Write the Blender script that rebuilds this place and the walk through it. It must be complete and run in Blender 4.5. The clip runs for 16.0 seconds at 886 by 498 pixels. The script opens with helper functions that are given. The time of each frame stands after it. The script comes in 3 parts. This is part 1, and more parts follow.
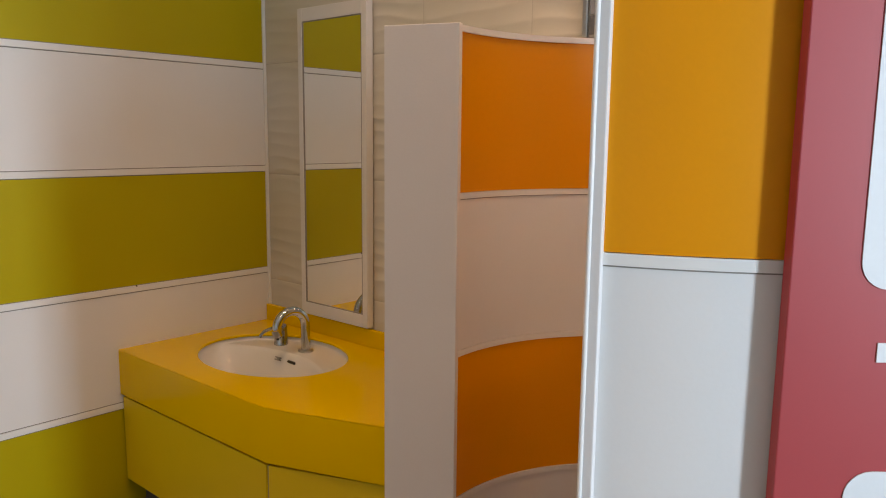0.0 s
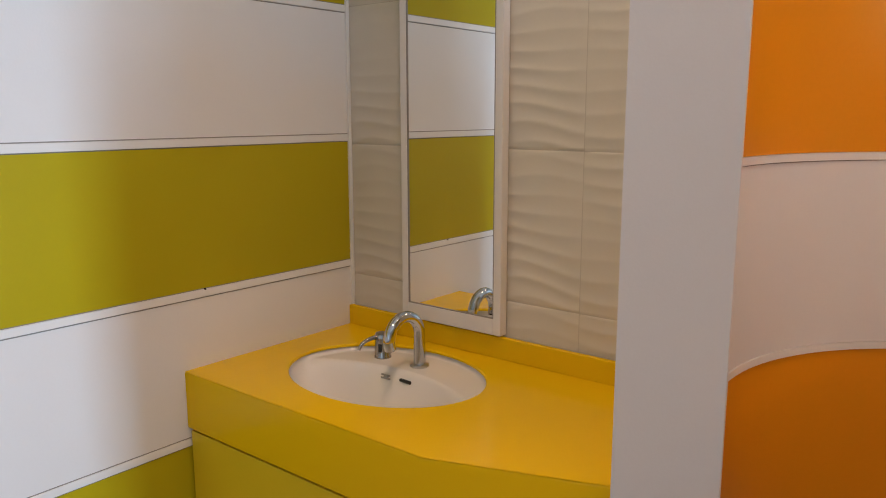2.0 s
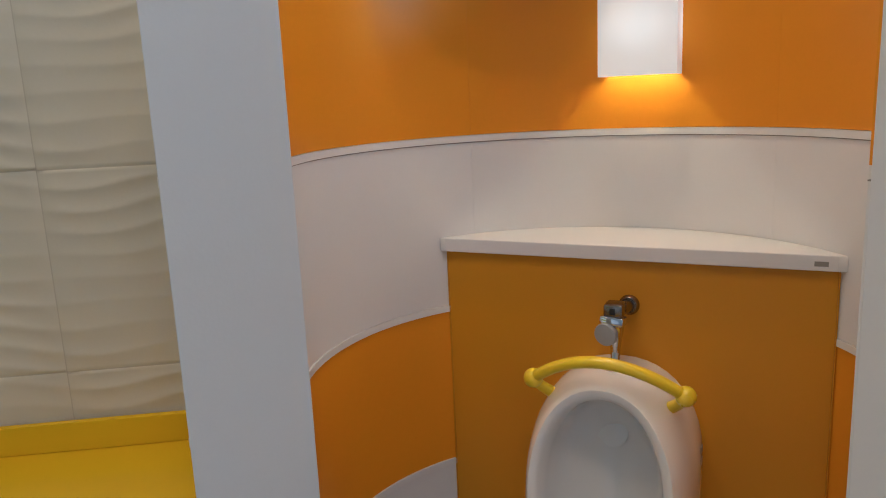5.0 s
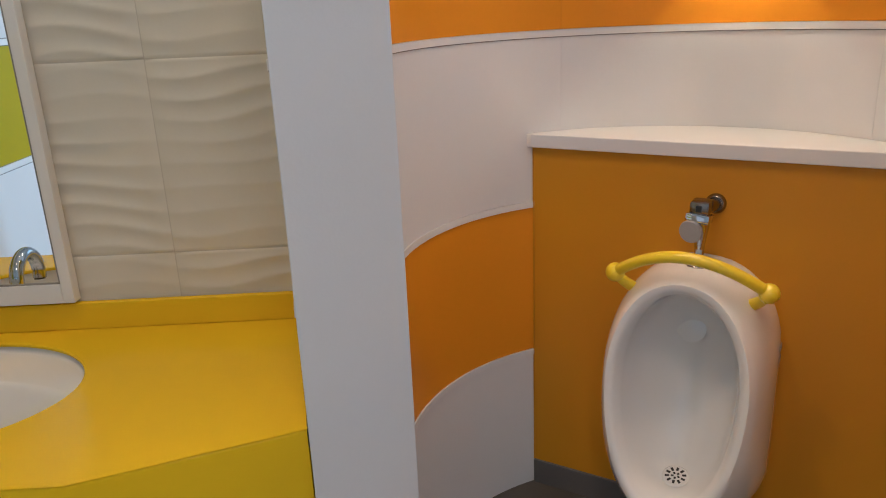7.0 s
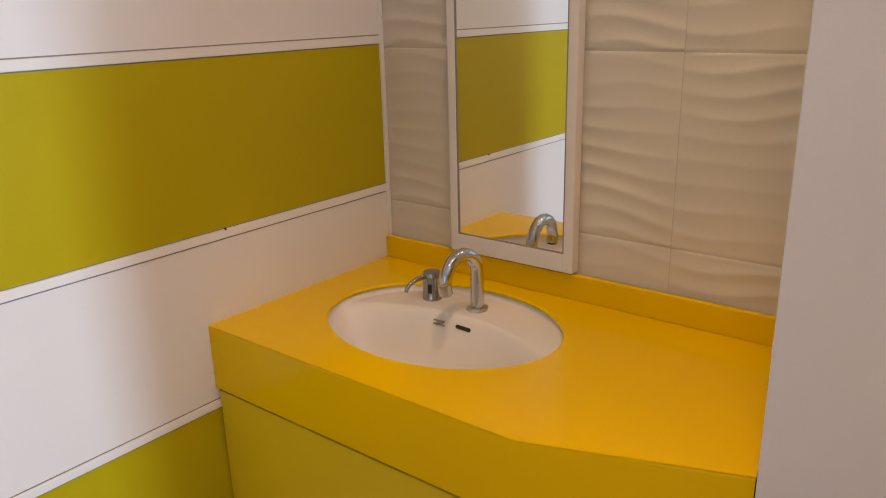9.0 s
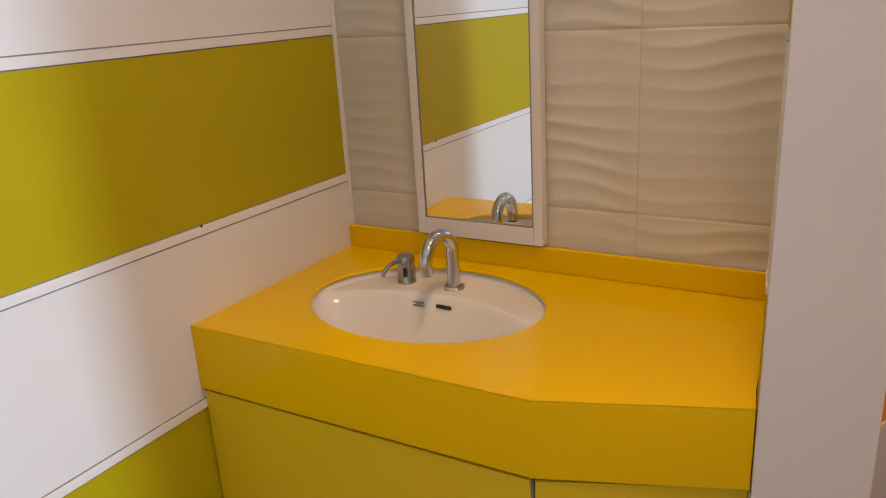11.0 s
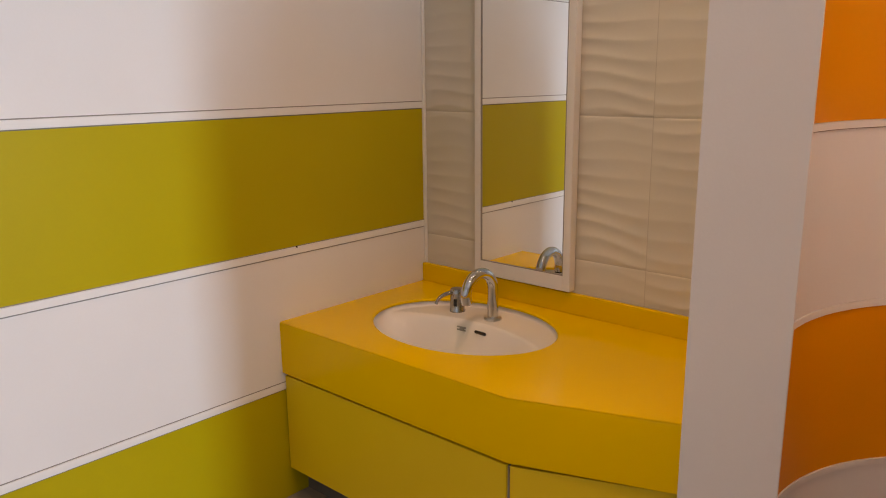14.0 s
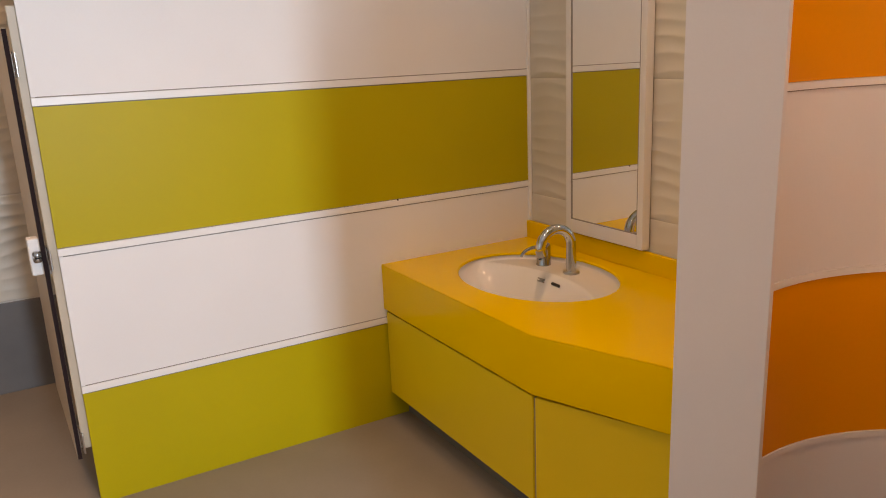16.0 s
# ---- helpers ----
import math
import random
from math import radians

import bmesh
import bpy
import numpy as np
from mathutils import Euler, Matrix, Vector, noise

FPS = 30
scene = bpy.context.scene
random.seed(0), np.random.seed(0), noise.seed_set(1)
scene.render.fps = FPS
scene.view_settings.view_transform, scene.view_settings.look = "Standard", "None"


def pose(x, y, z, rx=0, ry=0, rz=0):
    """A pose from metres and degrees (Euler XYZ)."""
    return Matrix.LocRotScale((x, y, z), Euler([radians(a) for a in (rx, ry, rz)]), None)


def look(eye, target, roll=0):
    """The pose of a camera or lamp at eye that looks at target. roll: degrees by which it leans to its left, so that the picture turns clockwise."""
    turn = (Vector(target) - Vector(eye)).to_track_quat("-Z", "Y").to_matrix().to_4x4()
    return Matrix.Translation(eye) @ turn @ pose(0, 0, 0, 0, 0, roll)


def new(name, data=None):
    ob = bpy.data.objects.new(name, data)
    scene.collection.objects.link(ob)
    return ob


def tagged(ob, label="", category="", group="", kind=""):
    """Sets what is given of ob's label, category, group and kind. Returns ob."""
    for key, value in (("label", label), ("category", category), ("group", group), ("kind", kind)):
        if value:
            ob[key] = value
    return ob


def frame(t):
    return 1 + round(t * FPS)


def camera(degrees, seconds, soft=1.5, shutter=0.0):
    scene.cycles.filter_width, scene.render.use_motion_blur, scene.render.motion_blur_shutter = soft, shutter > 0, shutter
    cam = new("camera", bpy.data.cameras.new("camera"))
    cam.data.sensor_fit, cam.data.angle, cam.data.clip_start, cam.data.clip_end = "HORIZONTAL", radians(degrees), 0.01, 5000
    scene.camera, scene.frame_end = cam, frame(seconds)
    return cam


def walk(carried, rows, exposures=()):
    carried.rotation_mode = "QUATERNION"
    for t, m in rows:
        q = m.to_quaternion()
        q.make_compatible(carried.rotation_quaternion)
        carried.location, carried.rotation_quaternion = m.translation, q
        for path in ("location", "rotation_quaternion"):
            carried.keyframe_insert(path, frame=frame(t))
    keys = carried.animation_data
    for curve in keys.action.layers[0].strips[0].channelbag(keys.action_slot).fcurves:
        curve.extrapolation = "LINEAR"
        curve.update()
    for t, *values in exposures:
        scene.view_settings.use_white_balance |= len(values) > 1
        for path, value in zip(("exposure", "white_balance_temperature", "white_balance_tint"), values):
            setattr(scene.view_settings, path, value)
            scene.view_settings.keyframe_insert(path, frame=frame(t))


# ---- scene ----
cam = camera(60.7, 16.0, soft=1.1)
PATH = [
    (0, (2.41, -1.722, 1.253), (1.104, -0.236, 0.96), 0.6),
    (0.3, (2.318, -1.756, 1.243), (0.972, -0.31, 0.929), 0.3),
    (0.5, (2.245, -1.753, 1.234), (0.859, -0.351, 0.902), 0.2),
    (1, (2.041, -1.693, 1.23), (0.569, -0.375, 0.918), 0.7),
    (1.5, (1.902, -1.637, 1.22), (0.481, -0.265, 0.902), 0.8),
    (2, (1.694, -1.638, 1.197), (0.456, -0.107, 0.847), -0.1),
    (2.5, (1.577, -1.595, 1.198), (0.515, 0.058, 0.822), -0.1),
    (3, (1.476, -1.497, 1.196), (0.537, 0.229, 0.822), -1.3),
    (3.5, (1.367, -1.507, 1.201), (0.599, 0.292, 0.785), -3.9),
    (4, (1.334, -1.493, 1.202), (0.948, 0.41, 0.724), -4.5),
    (4.5, (1.376, -1.503, 1.21), (1.447, 0.45, 0.782), -3.3),
    (4.7, (1.395, -1.506, 1.221), (1.621, 0.441, 0.822), -2.6),
    (6.8, (1.385, -1.561, 1.184), (1.554, 0.34, 0.584), -2.9),
    (7, (1.354, -1.557, 1.191), (1.386, 0.345, 0.572), -2.5),
    (7.5, (1.295, -1.551, 1.191), (0.78, 0.288, 0.598), -1.6),
    (8, (1.329, -1.504, 1.206), (0.426, 0.182, 0.621), -1.4),
    (8.5, (1.353, -1.503, 1.216), (0.264, 0.064, 0.615), -1.1),
    (9, (1.379, -1.487, 1.205), (0.189, 0.0, 0.595), -1.5),
    (11.5, (1.237, -1.663, 1.191), (0.303, -0.005, 0.577), -3.9),
    (12, (1.225, -1.677, 1.227), (0.253, 0.018, 0.799), -4.0),
    (12.5, (1.276, -1.66, 1.227), (0.225, 0.012, 0.909), -3.0),
    (13, (1.466, -1.635, 1.206), (0.259, -0.071, 0.893), -0.7),
    (13.5, (1.611, -1.685, 1.202), (0.325, -0.198, 0.835), -1.0),
    (14, (1.713, -1.808, 1.216), (0.406, -0.361, 0.772), -0.6),
    (14.5, (1.758, -1.786, 1.216), (0.408, -0.386, 0.749), -1.1),
    (15, (1.842, -1.746, 1.195), (0.484, -0.356, 0.723), -1.7),
    (15.5, (1.998, -1.664, 1.195), (0.481, -0.459, 0.7), -0.7),
    (15.8, (2.095, -1.626, 1.204), (0.457, -0.595, 0.702), -1.3),
    (16, (2.17, -1.615, 1.202), (0.49, -0.651, 0.703), -2.5),
]
EXPOSURES = [
    (0.0, -0.42, 7300, 12),
    (0.5, -0.27, 7200, 18),
    (1.0, -0.24, 7100, 16),
    (1.5, -0.15, 6950, 16),
    (2.0, -0.08, 6200, 10),
    (2.5, 0.03, 5750, 8),
    (3.0, 0.08, 5300, 4),
    (3.5, 0.07, 5400, 4),
    (4.0, -0.04, 5200, 2),
    (4.5, -0.2, 5000, -2),
    (7.0, 0.02, 5170, 1),
    (7.5, 0.1, 4750, -2),
    (8.0, 0.13, 4550, -2),
    (8.5, 0.04, 5400, 6),
    (9.0, 0.02, 6700, 14),
    (11.5, 0.08, 6500, 14),
    (12.0, -0.08, 6150, 12),
    (12.5, -0.05, 5750, 10),
    (13.0, -0.14, 6400, 16),
    (13.5, -0.15, 7050, 18),
    (14.5, -0.15, 7400, 20),
    (15.0, -0.16, 7600, 22),
    (15.5, -0.05, 7150, 18),
    (16.0, -0.01, 7450, 18),
]
walk(cam, [(t, look(eye, target, roll)) for t, eye, target, roll in PATH], EXPOSURES)


# ---- light ----
world = bpy.data.worlds.new("sky")
scene.world = world
world.use_nodes = True
wn = world.node_tree.nodes
sky = wn.new("ShaderNodeTexSky")
sky.sky_type, sky.sun_disc, sky.sun_elevation, sky.sun_rotation = "NISHITA", False, radians(40), radians(120)
world.node_tree.links.new(sky.outputs[0], wn["Background"].inputs[0])
wn["Background"].inputs[1].default_value = 0.1


def area_light(name, m, sx, sy, watts, colour, spread=180):
    d = bpy.data.lights.new(name, "AREA")
    d.shape, d.size, d.size_y, d.energy, d.color, d.spread = "RECTANGLE", sx, sy, watts, colour, radians(spread)
    ob = new(name, d)
    ob.matrix_world = m
    return ob


DAY = (0.60, 0.80, 1.03)
WARM = (1.0, 0.615, 0.35)
# daylight through the two window openings
area_light("window_daylight", look((4.93, -1.25, 1.45), (0, -1.25, 1.2)), 0.24, 1.7, 126, DAY)
area_light("window_daylight", look((2.6, -4.93, 1.45), (2.0, 0, 0.9)), 1.6, 1.5, 4.5, DAY)

# ---- materials ----


def material(name, base, rough=0.5, metal=0.0, vary=0.06, scale=6.0, grain=0.0, grain_scale=180.0, coat=0.0, streak=1.0, spec=0.5):
    m = bpy.data.materials.new(name)
    m.use_nodes = True
    nt = m.node_tree
    b = nt.nodes["Principled BSDF"]
    b.inputs["Roughness"].default_value = rough
    b.inputs["Metallic"].default_value = metal
    b.inputs["Coat Weight"].default_value = coat
    b.inputs["Coat Roughness"].default_value = 0.12
    b.inputs["Specular IOR Level"].default_value = spec
    tc = nt.nodes.new("ShaderNodeTexCoord")
    mp = nt.nodes.new("ShaderNodeMapping")
    mp.inputs["Scale"].default_value = (1, 1, streak)
    nt.links.new(tc.outputs["Object"], mp.inputs["Vector"])
    n1 = nt.nodes.new("ShaderNodeTexNoise")
    n1.inputs["Scale"].default_value, n1.inputs["Detail"].default_value = scale, 4
    nt.links.new(mp.outputs[0], n1.inputs["Vector"])
    n2 = nt.nodes.new("ShaderNodeTexNoise")
    n2.inputs["Scale"].default_value, n2.inputs["Detail"].default_value = grain_scale, 2
    nt.links.new(mp.outputs[0], n2.inputs["Vector"])
    mix = nt.nodes.new("ShaderNodeMix")
    mix.data_type = "RGBA"
    mix.inputs["A"].default_value = (*[c * (1 - vary) for c in base], 1)
    mix.inputs["B"].default_value = (*[min(1, c * (1 + vary)) for c in base], 1)
    add = nt.nodes.new("ShaderNodeMath")
    add.operation = "MULTIPLY_ADD"
    nt.links.new(n2.outputs["Fac"], add.inputs[0])
    add.inputs[1].default_value = 0.4
    sub = nt.nodes.new("ShaderNodeMath")
    sub.operation = "MULTIPLY_ADD"
    nt.links.new(n1.outputs["Fac"], sub.inputs[0])
    sub.inputs[1].default_value, sub.inputs[2].default_value = 1.4, -0.4
    nt.links.new(sub.outputs[0], add.inputs[2])
    nt.links.new(add.outputs[0], mix.inputs["Factor"])
    nt.links.new(mix.outputs["Result"], b.inputs["Base Color"])
    rr = nt.nodes.new("ShaderNodeMapRange")
    rr.inputs["To Min"].default_value, rr.inputs["To Max"].default_value = max(0.02, rough * 0.9), min(1, rough * 1.12)
    nt.links.new(n1.outputs["Fac"], rr.inputs["Value"])
    nt.links.new(rr.outputs[0], b.inputs["Roughness"])
    if grain:
        bp = nt.nodes.new("ShaderNodeBump")
        bp.inputs["Strength"].default_value, bp.inputs["Distance"].default_value = grain, 0.002
        nt.links.new(n2.outputs["Fac"], bp.inputs["Height"])
        nt.links.new(bp.outputs[0], b.inputs["Normal"])
    return m


GREEN = material("olive green laminate", (0.43, 0.35, 0.004), 0.42, vary=0.05, scale=3, grain=0.06, spec=0.2)
WHITE = material("white laminate", (0.74, 0.73, 0.72), 0.45, vary=0.03, scale=3, grain=0.06, spec=0.3)
ORANGE = material("orange laminate", (0.77, 0.285, 0.003), 0.42, vary=0.05, scale=3, grain=0.06, spec=0.3)
PANEL_ORANGE = material("amber laminate", (0.59, 0.262, 0.004), 0.40, vary=0.05, scale=3, grain=0.06, spec=0.3)
TRIM = material("white plastic trim", (0.76, 0.75, 0.73), 0.35, vary=0.03)
SEAM = material("dark joint", (0.24, 0.22, 0.20), 0.8)
CAP = material("white end panel", (0.72, 0.71, 0.71), 0.45, vary=0.03, scale=2, grain=0.08)
COUNTER = material("yellow solid surface", (0.785, 0.507, 0.001), 0.20, vary=0.025, scale=3, spec=0.13)
CABINET = material("yellow cabinet laminate", (0.74, 0.53, 0.014), 0.38, vary=0.04, scale=4, grain=0.05, spec=0.3)
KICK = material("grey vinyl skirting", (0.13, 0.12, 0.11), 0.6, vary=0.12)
TILE = material("cream glazed tile", (0.61, 0.575, 0.49), 0.38, vary=0.04, scale=5, grain=0.03)
GROUT = material("grey grout", (0.50, 0.46, 0.39), 0.85, vary=0.1, scale=30)
GREYTILE = material("dark grey tile", (0.14, 0.135, 0.13), 0.5, vary=0.12, scale=9)
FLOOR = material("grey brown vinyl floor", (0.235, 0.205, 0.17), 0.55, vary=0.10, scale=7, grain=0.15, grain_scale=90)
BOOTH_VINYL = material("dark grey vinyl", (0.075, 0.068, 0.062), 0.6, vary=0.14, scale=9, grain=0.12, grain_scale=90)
PLASTER = material("white painted plaster", (0.70, 0.68, 0.65), 0.8, vary=0.04, scale=3, grain=0.2)
CERAMIC = material("white glazed ceramic", (0.78, 0.765, 0.74), 0.05, vary=0.02, scale=4, coat=0.5)
CHROME = material("polished chrome", (0.60, 0.60, 0.61), 0.10, metal=1.0, vary=0.03, scale=20)
STEEL = material("brushed steel", (0.55, 0.54, 0.52), 0.30, metal=1.0, vary=0.06, scale=30)
SATIN = material("satin chrome", (0.42, 0.41, 0.40), 0.18, metal=1.0, vary=0.05, scale=25)
# brown base: on the valve head it paints in the orange walls' reflection
BROWN_CHROME = material("dark brown chrome", (0.25, 0.22, 0.19), 0.25, metal=1.0, vary=0.12, scale=40)
KNOB = material("grey satin plastic", (0.33, 0.34, 0.36), 0.45, vary=0.06, scale=40)
BLACK = material("black plastic", (0.012, 0.012, 0.012), 0.35)
EDGE = material("black laminate core", (0.024, 0.014, 0.014), 0.7, spec=0.1)
BEIGE = material("beige laminate", (0.52, 0.44, 0.33), 0.45, vary=0.05)
YELLOW = material("yellow plastic tube", (0.86, 0.62, 0.010), 0.28, vary=0.03, scale=15, coat=0.3)
RED = material("red sign board", (0.39, 0.045, 0.05), 0.45, vary=0.04, scale=3)
MIRROR = material("mirror glass", (0.90, 0.92, 0.91), 0.02, metal=1.0, vary=0.0)
MIRROR.node_tree.nodes["Principled BSDF"].inputs["Roughness"].default_value = 0.0
for lk in list(MIRROR.node_tree.links):
    if lk.to_socket.name == "Roughness":
        MIRROR.node_tree.links.remove(lk)
FRAME = material("white painted frame", (0.72, 0.70, 0.68), 0.40, vary=0.03, scale=12)
DECAL = material("grey printed mark", (0.25, 0.24, 0.22), 0.4)
BLUE_GREY = material("grey printed lettering", (0.70, 0.72, 0.74), 0.5)


def glow(name, colour, strength):
    m = bpy.data.materials.new(name)
    m.use_nodes = True
    b = m.node_tree.nodes["Principled BSDF"]
    b.inputs["Base Color"].default_value = (*colour, 1)
    b.inputs["Emission Color"].default_value = (*colour, 1)
    b.inputs["Emission Strength"].default_value = strength
    return m


# ---- mesh helpers ----


def link_mesh(name, bm, mat, smooth=None):
    me = bpy.data.meshes.new(name)
    bmesh.ops.recalc_face_normals(bm, faces=bm.faces)
    bm.to_mesh(me)
    bm.free()
    me.materials.append(mat)
    if smooth is not None:
        me.polygons.foreach_set("use_smooth", [True] * len(me.polygons))
        me.set_sharp_from_angle(angle=radians(smooth))
    return me


def part(name, bm, mat, parent=None, label="", smooth=None, kind=""):
    ob = new(name, link_mesh(name, bm, mat, smooth))
    if parent is not None:
        ob.parent = parent
    return tagged(ob, label, kind=kind)


def group_thing(name, label, category, kind="", loc=(0, 0, 0)):
    ob = new(name)
    ob.location = loc
    ob.empty_display_size = 0.1
    return tagged(ob, label, category, kind=kind)


def box(x0, x1, y0, y1, z0, z1, bevel=0.0, m=None):
    bm = bmesh.new()
    bmesh.ops.create_cube(bm, size=1)
    bmesh.ops.scale(bm, vec=(x1 - x0, y1 - y0, z1 - z0), verts=bm.verts)
    bmesh.ops.translate(bm, vec=((x0 + x1) / 2, (y0 + y1) / 2, (z0 + z1) / 2), verts=bm.verts)
    if bevel:
        bmesh.ops.bevel(bm, geom=bm.edges[:], offset=bevel, segments=2, affect="EDGES", profile=0.5)
    if m is not None:
        bmesh.ops.transform(bm, matrix=m, verts=bm.verts)
    return bm


def prism(poly, z0, z1, bevel=0.0):
    """An upright solid over a polygon."""
    bm = bmesh.new()
    lo = [bm.verts.new((x, y, z0)) for x, y in poly]
    hi = [bm.verts.new((x, y, z1)) for x, y in poly]
    bm.faces.new(hi)
    bm.faces.new(lo[::-1])
    n = len(poly)
    for i in range(n):
        bm.faces.new((lo[i], lo[(i + 1) % n], hi[(i + 1) % n], hi[i]))
    bmesh.ops.recalc_face_normals(bm, faces=bm.faces)
    if bevel:
        bmesh.ops.bevel(bm, geom=bm.edges[:], offset=bevel, segments=2, affect="EDGES", profile=0.5)
    return bm


def arc_points(c, r, a0, a1, n):
    return [(c[0] + r * math.cos(radians(a0 + (a1 - a0) * i / n)), c[1] + r * math.sin(radians(a0 + (a1 - a0) * i / n))) for i in range(n + 1)]


def arc_board(c, r0, r1, a0, a1, z0, z1, n=None):
    """A bent board between two radii."""
    n = n or max(2, int(abs(a1 - a0) / 3))
    return prism(arc_points(c, r0, a0, a1, n) + arc_points(c, r1, a1, a0, n), z0, z1)


def lathe(profile, n=28, m=None):
    """A turned solid: profile of (radius, z) from one end to the other."""
    bm = bmesh.new()
    rings = []
    for r, z in profile:
        if r < 1e-6:
            rings.append([bm.verts.new((0, 0, z))])
        else:
            rings.append([bm.verts.new((r * math.cos(2 * math.pi * i / n), r * math.sin(2 * math.pi * i / n), z)) for i in range(n)])
    for a, b in zip(rings, rings[1:]):
        for i in range(n):
            j = (i + 1) % n
            if len(a) == 1 and len(b) == 1:
                continue
            if len(a) == 1:
                bm.faces.new((a[0], b[i], b[j]))
            elif len(b) == 1:
                bm.faces.new((a[i], a[j], b[0]))
            else:
                bm.faces.new((a[i], a[j], b[j], b[i]))
    if m is not None:
        bmesh.ops.transform(bm, matrix=m, verts=bm.verts)
    return bm


def tube(points, radius, n=16, caps=True):
    """A round tube along points; radius is a number or one for each point."""
    pts = [Vector(p) for p in points]
    rad = radius if isinstance(radius, (list, tuple)) else [radius] * len(pts)
    bm = bmesh.new()
    up = None
    rings = []
    for i, p in enumerate(pts):
        d = (pts[min(i + 1, len(pts) - 1)] - pts[max(i - 1, 0)]).normalized()
        if up is None:
            up = d.orthogonal().normalized()
        up = (up - d * up.dot(d)).normalized()
        side = d.cross(up)
        rings.append([bm.verts.new(p + rad[i] * (math.cos(2 * math.pi * k / n) * up + math.sin(2 * math.pi * k / n) * side)) for k in range(n)])
    for a, b in zip(rings, rings[1:]):
        for k in range(n):
            bm.faces.new((a[k], a[(k + 1) % n], b[(k + 1) % n], b[k]))
    if caps:
        bm.faces.new(rings[0])
        bm.faces.new(rings[-1])
    return bm


def ball(centre, r, n=20):
    return lathe([(r * math.sin(math.pi * i / 12), -r * math.cos(math.pi * i / 12)) for i in range(13)], n, Matrix.Translation(centre))


def merge(*bms):
    out = bmesh.new()
    for b in bms:
        me = bpy.data.meshes.new("tmp")
        b.to_mesh(me)
        b.free()
        out.from_mesh(me)
        bpy.data.meshes.remove(me)
    return out


def bezier(p0, p1, p2, p3, n):
    out = []
    for i in range(n + 1):
        t = i / n
        out.append(tuple((1 - t) ** 3 * a + 3 * t * (1 - t) ** 2 * b + 3 * t * t * (1 - t) * c + t ** 3 * d for a, b, c, d in zip(p0, p1, p2, p3)))
    return out


# ---- the room's shell ----
HB = 1.50  # height of the urinal booth
X0, X1, Y0, Y1, ZC = -1.05, 5.0, -5.0, 0.62, 2.6
part("floor", box(X0 - 0.2, X1 + 0.2, Y0 - 0.2, Y1 + 0.2, -0.12, 0.0), FLOOR, label="grey-brown sheet vinyl floor", kind="structure")
part("ceiling", box(X0 - 0.2, X1 + 0.2, Y0 - 0.2, Y1 + 0.2, ZC, ZC + 0.1), PLASTER, label="white painted ceiling", kind="structure")


def wall_with_window(name, along, place, thick, lo, hi, w0, w1, z0, z1):
    """A wall with one opening; along is the axis it runs on."""
    bms = []
    for a, b, c, d in ((lo, w0, 0, ZC), (w1, hi, 0, ZC), (w0, w1, 0, z0), (w0, w1, z1, ZC)):
        bms.append(box(place, place + thick, a, b, c, d) if along == "y" else box(a, b, place, place + thick, c, d))
    return part(name, merge(*bms), PLASTER, label="plain white plastered wall with a window opening", kind="structure")


wall_with_window("wall_east", "y", X1, 0.15, Y0, Y1, -1.37, -1.13, 0.6, 2.3)
wall_with_window("wall_south", "x", Y0 - 0.15, 0.15, X0, X1, 1.8, 3.4, 0.7, 2.2)
part("wall_west", box(X0 - 0.15, X0, Y0, Y1, 0, ZC), PLASTER, label="plain white plastered wall", kind="structure")
part("wall_north", box(X0, X1, Y1, Y1 + 0.15, 0, ZC), GROUT, label="wall behind the booth, faced with cream tiles", kind="structure")
BACK = part("wall_washbasin", merge(box(X0, 1.21, 0.007, 0.16, 0, ZC), box(1.21, X1, 0.007, 0.16, HB + 0.004, ZC)), GROUT, label="wall behind the washbasin with grey grout joints", kind="structure")

# unseen ceiling downlights: some inferred, the others added to fill in warm light
LAMP_GLOW = glow("lit lamp diffuser", (1.0, 0.86, 0.68), 6.0)
for lx, ly, watts, size, cone in ((0.98, -0.62, 5.0, 0.11, 120), (1.80, -0.27, 4.1, 0.10, 120), (1.42, -1.45, 5.6, 0.30, 120), (1.4, -2.8, 11.5, 0.11, 120), (3.4, -0.60, 8.5, 0.11, 165), (-0.55, -1.9, 5.5, 0.11, 120)):
    dl = group_thing("unseen_downlight", "unseen round recessed warm white ceiling downlight", "ceiling lamp", loc=(lx, ly, ZC))
    tagged(dl, group="ceiling downlights")
    g = size / 2 + 0.003
    part("rim", lathe([(g, -0.001), (g + 0.017, -0.003), (g + 0.020, -0.008), (g + 0.016, -0.012), (g, -0.008)], 32), TRIM, dl, smooth=40)
    part("diffuser", lathe([(0, -0.004), (g - 0.001, -0.004)], 24), LAMP_GLOW, dl)
    al = area_light("downlight_beam", look((lx, ly, ZC - 0.03), (lx, ly, 0)), size, size, watts, WARM, cone)
    al.data.shape = "DISK"

# ---- cream tiles with a wavy relief ----
TW, TH, JT = 0.804, 0.404, 0.0020


def wave(x, z):
    """Relief of drifting ripples with a crisp crest and a rounded trough."""
    ph = -z / 0.0475 + 0.24 * math.sin(2 * math.pi * (x / 0.52 + 0.10 * math.sin(8 * z))) + 0.13 * math.sin(2 * math.pi * x / 0.31 + 17 * z) + 0.13 * math.sin(11 * z + 1.5 * math.sin(4.2 * x))
    f = ph - math.floor(ph)
    crest = 1 - math.sin(math.pi * f) ** 0.85
    return 0.0035 * crest * (0.66 + 0.34 * math.sin(2 * math.pi * (x / 0.63 + 1.9 * z)))


